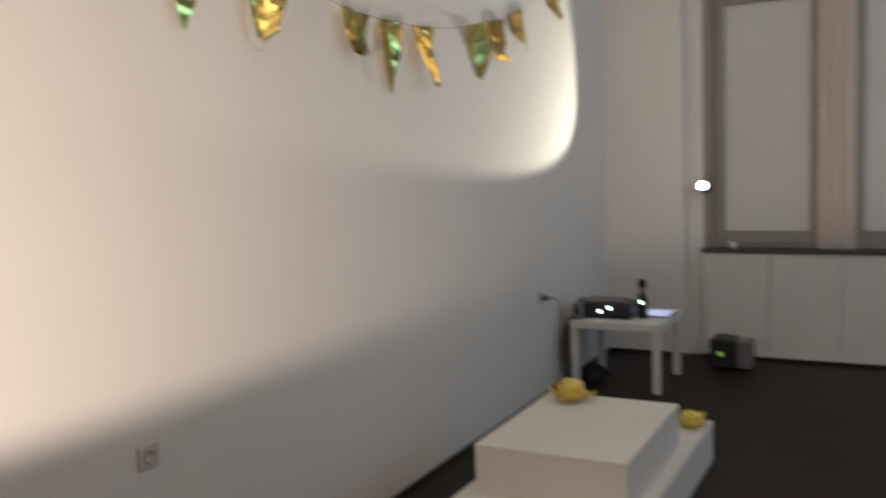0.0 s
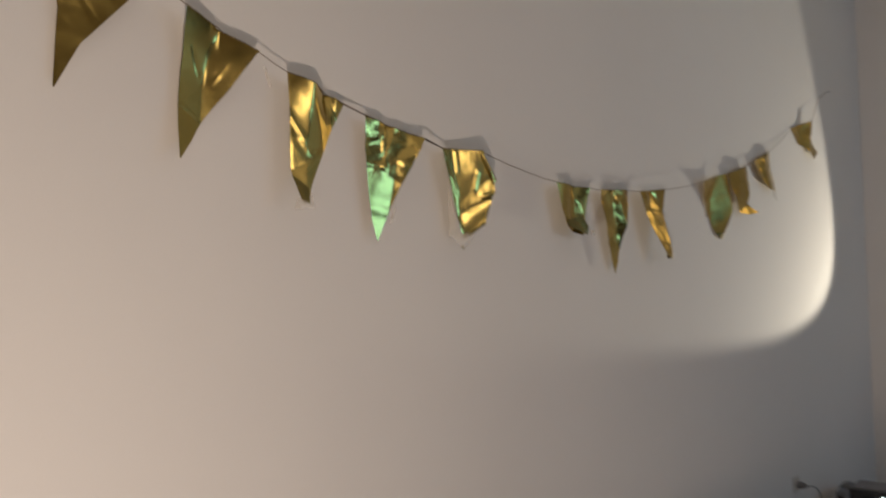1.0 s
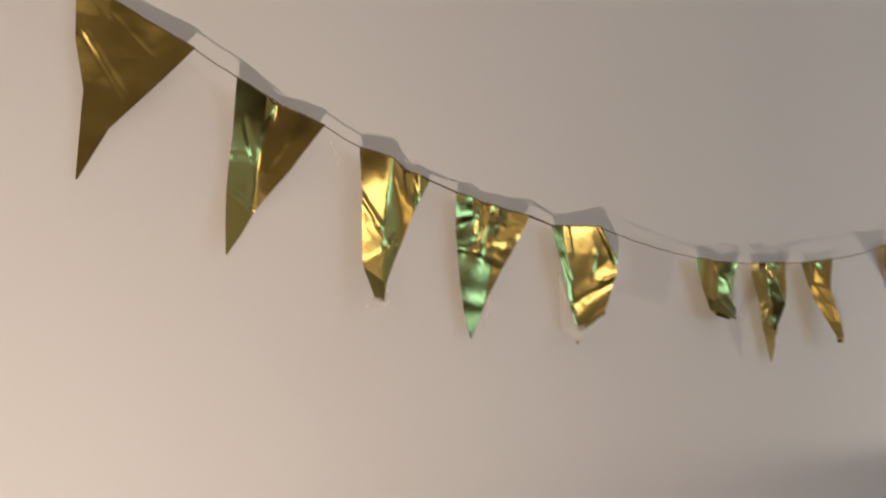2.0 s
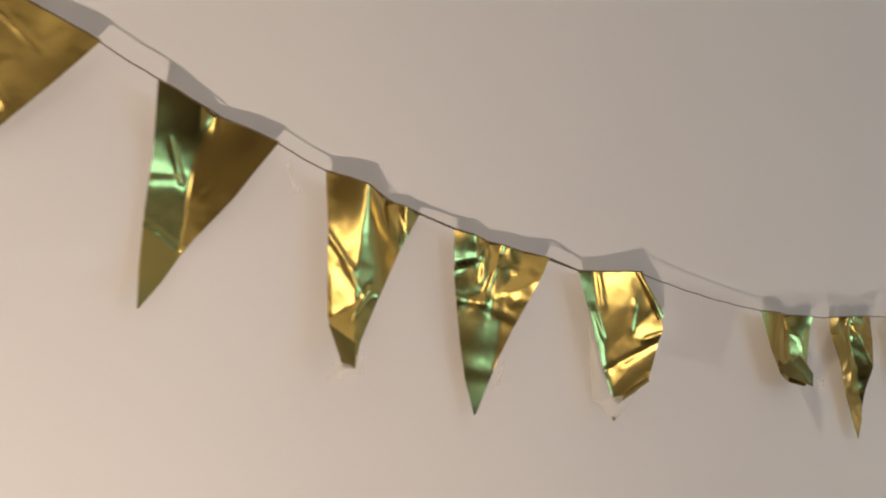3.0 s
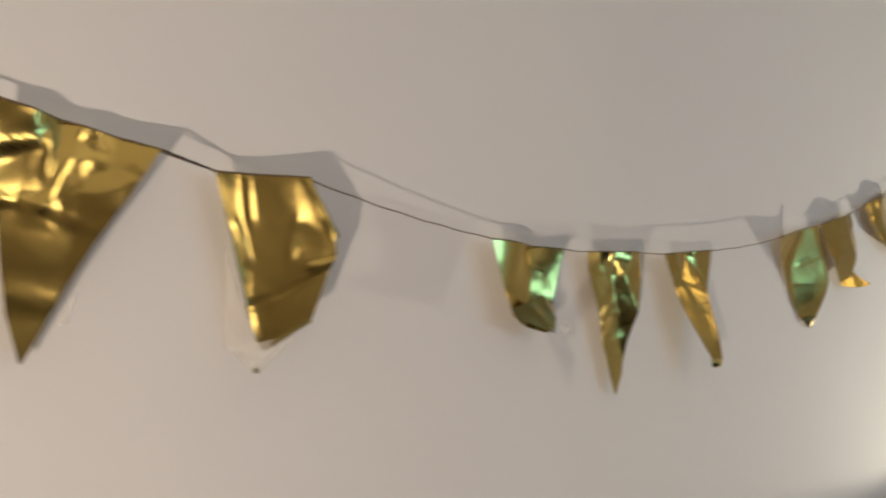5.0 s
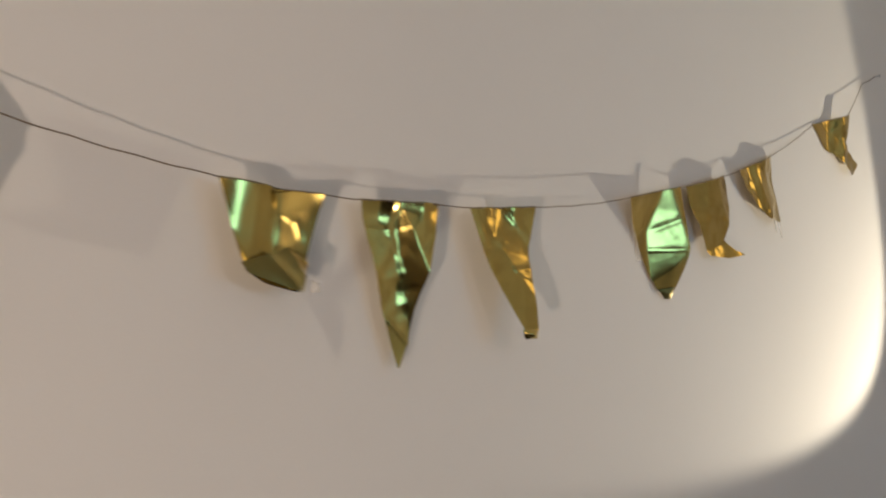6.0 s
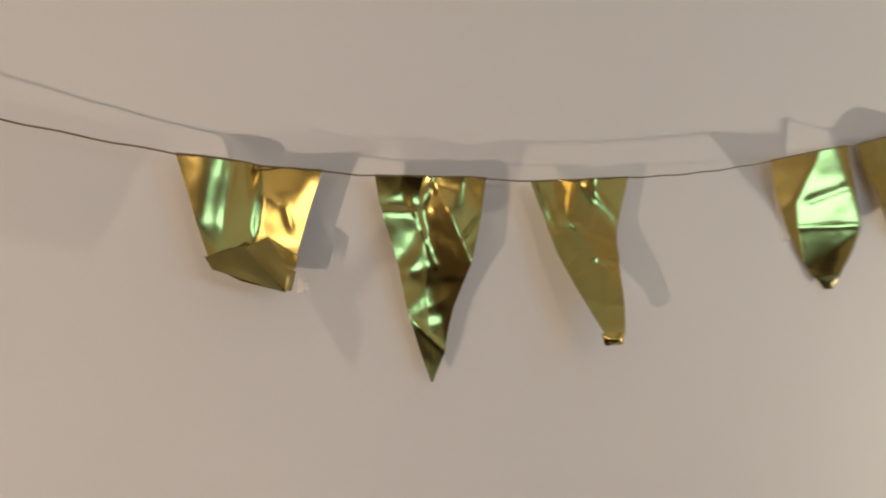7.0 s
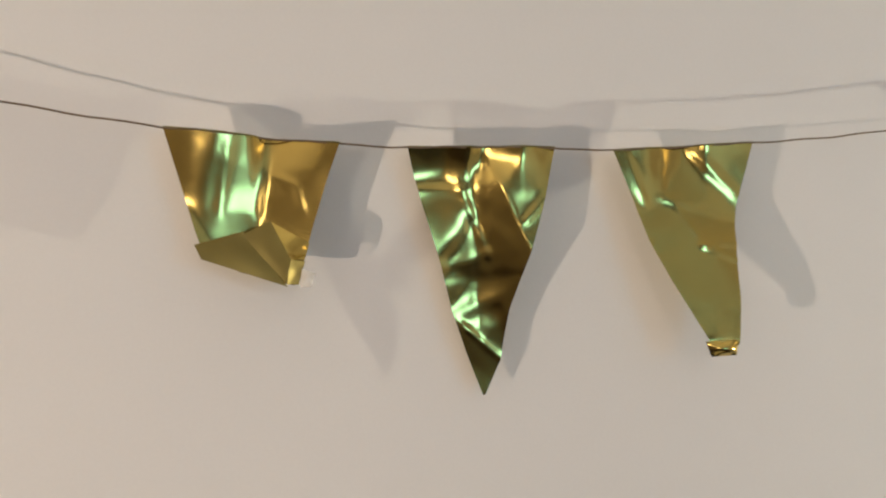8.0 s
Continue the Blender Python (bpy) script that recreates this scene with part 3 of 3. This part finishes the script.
p = pennant(1.657, 2.310, [(0, 0, 0.213, -0.050), (0.003, -0.127, 0.124, -0.188), (0.013, -0.228, 0.090, -0.25), (0.02, -0.28, 0.072, -0.286), (0.037, -0.346, 0.040, -0.346)], 14, (0.085, 0.0),
            folds=((-0.065, 0.004, (0.15, -0.17, 0.0, -0.135)), (0.05, 0.012, (0.10, -0.265, 0.0, -0.255)), (0.16, 0.003, (0.105, -0.16, 0.085, -0.25)), (-0.12, 0.004, (0.12, 0.0, 0.20, -0.09))),
            pinches=((0.0015, 0.018, (0.01, -0.252, 0.095, -0.272)), (0.0022, 0.005, (0.0, -0.062, 0.065, -0.05)), (0.0020, 0.005, (0.075, -0.02, 0.065, -0.09)), (0.0018, 0.004, (0.11, -0.03, 0.065, -0.13)), (0.0018, 0.004, (0.0, -0.132, 0.06, -0.138)), (0.0016, 0.004, (0.06, -0.138, 0.125, -0.165)), (0.0012, 0.004, (0.12, -0.07, 0.19, -0.08))),
            drape=((0, 0.0), (0.05, 0.010), (0.085, -0.008), (0.13, 0.006), (0.165, -0.008), (0.213, 0.004)), fall=0.09, crush=0.0062, cell=0.075, calm=0.145)
flap(p, [(-0.002, 1.764, 2.062), (-0.002, 1.744, 2.026), (-0.002, 1.738, 2.010), (-0.004, 1.752, 2.016)], "clear film edge", FILM)
p = pennant(1.962, 2.240, [(0, 0, 0.146, -0.002), (0.012, -0.05, 0.162, -0.043), (0.025, -0.10, 0.185, -0.089), (0.034, -0.14, 0.186, -0.125), (0.042, -0.17, 0.172, -0.155), (0.052, -0.215, 0.154, -0.205), (0.062, -0.255, 0.146, -0.226), (0.072, -0.270, 0.080, -0.268)], 15, (0.03, -0.02),
            folds=((0.29, 0.008, (0.038, 0.0, 0.050, -0.12)), (0.03, 0.005, (0.19, -0.135, 0.03, -0.205)), (0.18, 0.003, (0.128, 0.0, 0.20, -0.12))),
            pinches=((0.0014, 0.005, (0.035, -0.085, 0.05, -0.13)), (0.0012, 0.006, (0.05, -0.01, 0.055, -0.07)), (0.0016, 0.006, (0.115, -0.12, 0.125, -0.075)), (0.0014, 0.006, (0.15, -0.142, 0.185, -0.132)), (-0.0012, 0.006, (0.055, -0.205, 0.175, -0.150))),
            fall=0.2, crush=0.0012, lead=True)
flap(p, [(0.002, 2.092, 2.238), (0.001, 2.106, 2.236), (0.002, 2.152, 2.146), (0.004, 2.140, 2.134)], "folded gold edge", FOIL, 0.003)
flap(p, [(0.003, 2.034, 1.974), (0.003, 2.104, 2.018), (0.005, 2.106, 2.010), (0.005, 2.034, 1.966)], "dark folded lower edge", FOIL_BACK, 0.001)
flap(p, [(-0.004, 1.982, 2.130), (-0.002, 2.002, 2.060), (-0.002, 2.034, 1.975), (-0.008, 1.978, 1.972)], "clear film edge", FILM, 0.006)
flap(p, [(-0.002, 1.985, 1.972), (-0.002, 2.085, 1.992), (0.002, 2.030, 1.938), (0.002, 2.020, 1.934)], "clear film tip", FILM)
flap(p, [(0.003, 2.018, 1.944), (0.003, 2.026, 1.944), (0.003, 2.026, 1.934), (0.003, 2.018, 1.934)], "dark pinched film end", FOIL_BACK, 0.001)
p = pennant(2.543, 2.161, [(0, 0, 0.206, -0.013), (0.018, -0.06, 0.190, -0.06), (0.035, -0.118, 0.170, -0.128), (0.046, -0.150, 0.163, -0.155), (0.088, -0.170, 0.156, -0.178), (0.140, -0.184, 0.151, -0.186)], 16, (0.13, 0.05),
            folds=((-0.37, 0.022, (0.036, 0.0, 0.042, -0.15)), (0.44, 0.003, (0.126, 0.0, 0.106, -0.14)), (0.30, 0.004, (0.064, -0.15, 0.034, -0.10)), (0.10, 0.006, (0.21, -0.125, 0.12, -0.105))),
            pinches=((0.0013, 0.004, (0.124, -0.012, 0.112, -0.095)), (0.0010, 0.006, (0.075, -0.02, 0.065, -0.09)), (0.0009, 0.004, (0.155, -0.07, 0.16, -0.09)), (0.0008, 0.004, (0.135, -0.055, 0.142, -0.06))),
            drape=((0, 0.0), (0.06, 0.006), (0.10, 0.004), (0.122, -0.012), (0.206, 0.002)), fall=0.08, crush=0.0009)
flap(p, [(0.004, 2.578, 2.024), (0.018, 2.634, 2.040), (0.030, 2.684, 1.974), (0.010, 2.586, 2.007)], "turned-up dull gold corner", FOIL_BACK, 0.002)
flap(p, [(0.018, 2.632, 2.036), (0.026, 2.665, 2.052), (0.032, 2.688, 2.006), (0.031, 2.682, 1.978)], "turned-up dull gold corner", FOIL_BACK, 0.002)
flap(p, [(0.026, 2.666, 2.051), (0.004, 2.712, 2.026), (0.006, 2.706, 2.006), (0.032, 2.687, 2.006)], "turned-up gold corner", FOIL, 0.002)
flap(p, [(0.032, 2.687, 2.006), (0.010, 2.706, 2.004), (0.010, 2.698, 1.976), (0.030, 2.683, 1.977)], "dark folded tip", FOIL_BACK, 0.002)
flap(p, [(0.030, 2.700, 1.996), (0.034, 2.716, 1.990), (0.036, 2.710, 1.974), (0.032, 2.698, 1.974)], "curl of clear film", FILM, 0.006)
p = pennant(2.836, 2.146, [(0, 0, 0.199, 0.005), (0.019, -0.07, 0.176, -0.08), (0.044, -0.15, 0.153, -0.15), (0.061, -0.213, 0.135, -0.207), (0.078, -0.26, 0.125, -0.272), (0.101, -0.317, 0.104, -0.317)], 17, (-0.04, -0.02),
            folds=((0.46, 0.005, (0.076, 0.0, 0.107, -0.137)), (-0.46, 0.004, (0.100, 0.0, 0.165, -0.145)), (-0.08, 0.004, (0.0, -0.053, 0.07, -0.053)), (0.45, 0.014, (0.0, -0.036, 0.085, -0.019)), (-0.11, 0.003, (0.127, -0.277, 0.072, -0.232)),
                   (-0.08, 0.005, (0.155, -0.155, 0.05, -0.150)), (0.10, 0.006, (0.150, -0.205, 0.065, -0.212))),
            pinches=((0.0011, 0.004, (0.010, -0.052, 0.070, -0.053)), (0.0012, 0.004, (0.070, -0.05, 0.106, -0.135)), (0.0012, 0.003, (0.102, -0.005, 0.163, -0.14)), (0.0010, 0.006, (0.052, -0.150, 0.105, -0.135)), (0.0012, 0.010, (0.068, -0.212, 0.11, -0.195)),
                     (0.0012, 0.004, (0.076, -0.228, 0.127, -0.272)), (0.0014, 0.005, (0.155, -0.09, 0.182, -0.06)), (-0.0020, 0.014, (0.085, -0.10, 0.060, -0.14)), (0.0018, 0.012, (0.110, -0.16, 0.125, -0.20))),
            drape=((0, 0), (0.05, 0.0), (0.078, 0.010), (0.10, -0.006), (0.15, 0.008), (0.2, 0.0)), fall=0.07, crush=0.0042, cell=0.085)
p = pennant(3.114, 2.148, [(0, 0, 0.213, 0.017), (0.028, -0.07, 0.185, -0.068), (0.045, -0.122, 0.172, -0.146), (0.070, -0.175, 0.165, -0.20), (0.110, -0.25, 0.155, -0.255), (0.112, -0.269, 0.147, -0.271)], 18, (-0.06, -0.05),
            folds=((0.16, 0.005, (0.20, -0.10, 0.02, -0.07)), (0.12, 0.004, (0.07, -0.062, 0.035, -0.12)), (-0.11, 0.003, (0.085, -0.07, 0.125, -0.125)), (0.16, 0.006, (0.11, 0.0, 0.185, -0.085)), (-0.5, 0.004, (0.19, -0.252, 0.13, -0.252))),
            pinches=((0.0014, 0.006, (0.072, -0.062, 0.10, -0.066)), (0.0018, 0.006, (0.125, 0.0, 0.178, -0.05)), (0.0018, 0.0035, (0.125, -0.125, 0.18, -0.122)), (0.0018, 0.0035, (0.125, -0.128, 0.178, -0.148)), (0.0010, 0.003, (0.088, -0.072, 0.122, -0.122)), (0.0010, 0.005, (0.02, -0.01, 0.04, -0.06)), (0.0008, 0.005, (0.075, -0.01, 0.07, -0.05))),
            drape=((0, 0.0), (0.05, 0.004), (0.11, -0.002), (0.14, 0.005), (0.213, 0.0)), fall=0.06, crush=0.0014)
flap(p, [(0.002, 3.218, 1.896), (0.002, 3.266, 1.897), (0.006, 3.262, 1.877), (0.005, 3.226, 1.876)], "curled shiny gold tip", FOIL, 0.009)
p = pennant(3.700, 2.215, [(0, 0, 0.231, 0.045), (0.044, -0.07, 0.242, -0.04), (0.088, -0.135, 0.252, -0.122), (0.122, -0.19, 0.240, -0.18), (0.160, -0.231, 0.225, -0.23), (0.195, -0.252, 0.208, -0.253)], 19, (-0.15, 0.25),
            folds=((0.58, 0.005, (0.165, 0.04, 0.085, -0.135)), (-0.09, 0.004, (0.26, -0.125, 0.08, -0.130)), (-0.22, 0.004, (0.245, -0.145, 0.145, -0.215)), (-0.30, 0.006, (0.20, 0.05, 0.255, -0.12))),
            pinches=((0.0008, 0.004, (0.095, -0.130, 0.24, -0.125)), (0.0012, 0.008, (0.15, -0.07, 0.22, -0.045))), crush=0.0012, near=0.012)
flap(p, [(0.003, 3.866, 1.982), (0.003, 3.918, 1.990), (0.005, 3.911, 1.957), (0.004, 3.891, 1.957)], "dark turned-up tip", FOIL_BACK, 0.005)
flap(p, [(-0.003, 3.716, 2.180), (-0.002, 3.742, 2.150), (-0.002, 3.800, 2.060), (-0.006, 3.772, 2.056)], "clear film edge", FILM, 0.004)
p = pennant(3.993, 2.269, [(0, 0, 0.218, 0.051), (0.018, -0.05, 0.236, -0.042), (0.060, -0.11, 0.208, -0.10), (0.096, -0.175, 0.188, -0.142), (0.108, -0.19, 0.232, -0.172), (0.19, -0.195, 0.278, -0.182)], 20, (0.06, 0.0),
            folds=((0.16, 0.005, (0.24, -0.075, 0.02, -0.06)), (-0.22, 0.004, (0.23, -0.09, 0.05, -0.10)), (0.4, 0.004, (0.23, -0.14, 0.09, -0.178)), (-0.25, 0.006, (0.15, 0.03, 0.21, -0.10))),
            pinches=((0.0016, 0.004, (0.16, 0.03, 0.20, 0.0)), (0.0014, 0.004, (0.18, 0.03, 0.215, 0.005)), (0.0014, 0.006, (0.10, -0.03, 0.20, -0.06))), drape=((0, 0), (0.1, 0.01), (0.22, 0.0)), crush=0.002, near=0.016)
p = pennant(4.292, 2.342, [(0, 0, 0.232, 0.075), (0.03, -0.046, 0.240, -0.02), (0.095, -0.10, 0.254, -0.08), (0.155, -0.135, 0.266, -0.135), (0.24, -0.142, 0.262, -0.142)], 21, (-0.08, 0.0),
            folds=((0.35, 0.02, (0.07, 0.03, 0.10, -0.10)), (-0.40, 0.012, (0.15, 0.05, 0.17, -0.13)), (0.2, 0.005, (0.25, -0.02, 0.15, 0.03))),
            pinches=((0.004, 0.02, (0.10, 0.0, 0.13, -0.06)), (0.0018, 0.006, (0.19, 0.05, 0.22, 0.04))), drape=((0, 0), (0.12, 0.012), (0.23, 0.0)), crush=0.003, near=0.022)
flap(p, [(0.001, 4.462, 2.212), (0.001, 4.490, 2.205), (0.003, 4.486, 2.160), (0.003, 4.474, 2.168)], "hanging film strip", FILM, 0.002)
flap(p, [(0.001, 4.505, 2.204), (0.001, 4.548, 2.198), (0.003, 4.530, 2.148), (0.003, 4.520, 2.150)], "hanging film strip", FILM, 0.002)
p = pennant(4.850, 2.560, [(0, 0, 0.239, 0.062), (0.055, -0.04, 0.222, 0.0), (0.092, -0.075, 0.210, -0.045), (0.142, -0.087, 0.236, -0.07), (0.21, -0.125, 0.340, -0.108), (0.255, -0.155, 0.290, -0.15)], 22, (0.10, 0.0),
            folds=((0.3, 0.006, (0.10, 0.03, 0.13, -0.09)), (-0.5, 0.006, (0.18, 0.05, 0.20, -0.13))), crush=0.005, near=0.027)

# the string, from nail to nail, sagging a little between the pennants
knots = [(-OFF + 0.004, 0.30, 2.93)]
for edge in TOPS:
    knots += [(px + 0.001, py, pz + 0.0005) for px, py, pz in edge[::4]]
knots += [(-OFF + 0.012, 5.28, 2.775), (-OFF + 0.004, 5.43, 2.83)]
curve_points = []
for (xa, ya, za), (xb, yb, zb) in zip(knots, knots[1:]):
    gap = math.hypot(yb - ya, zb - za)
    n = max(2, int(gap / 0.02))
    for k in range(n):
        s = k / n
        dip = 0.05 * gap * 4 * s * (1 - s) * (0.35 if gap > 0.08 else 0)
        curve_points.append((xa * (1 - s) + xb * s + 0.0006 * math.sin(90 * ya + 9 * k), ya * (1 - s) + yb * s - 2.6, za * (1 - s) + zb * s - dip - 2.2 + 0.0008 * math.sin(70 * yb + 5 * k)))
curve_points.append((knots[-1][0], knots[-1][1] - 2.6, knots[-1][2] - 2.2))
part("string", tube(curve_points, 0.0013, 5), CORD, bunting, "thin brown twisted string", True)
for before, after in (TOPS[2:4], TOPS[3:5]):
    ends = before[-1], after[0]
    part("string_knot", tube([[ends[0][i] * (1 - k / 8) + ends[1][i] * k / 8 - (0, 2.6, 2.2)[i] + (0.001 if i == 2 and k % 2 else 0) for i in range(3)] for k in range(9)], 0.0021, 6), SKIRTING, bunting, "dark doubled string", True)
for end in (knots[0], knots[-1]):
    part("nail", lathe([(0.0015, 0.0), (0.0015, 0.022), (0.005, 0.022), (0.005, 0.025)], 10), STEEL, bunting, "small steel nail", True, pose(-OFF, end[1] - 2.6, end[2] - 2.2, 0, 90, 0))
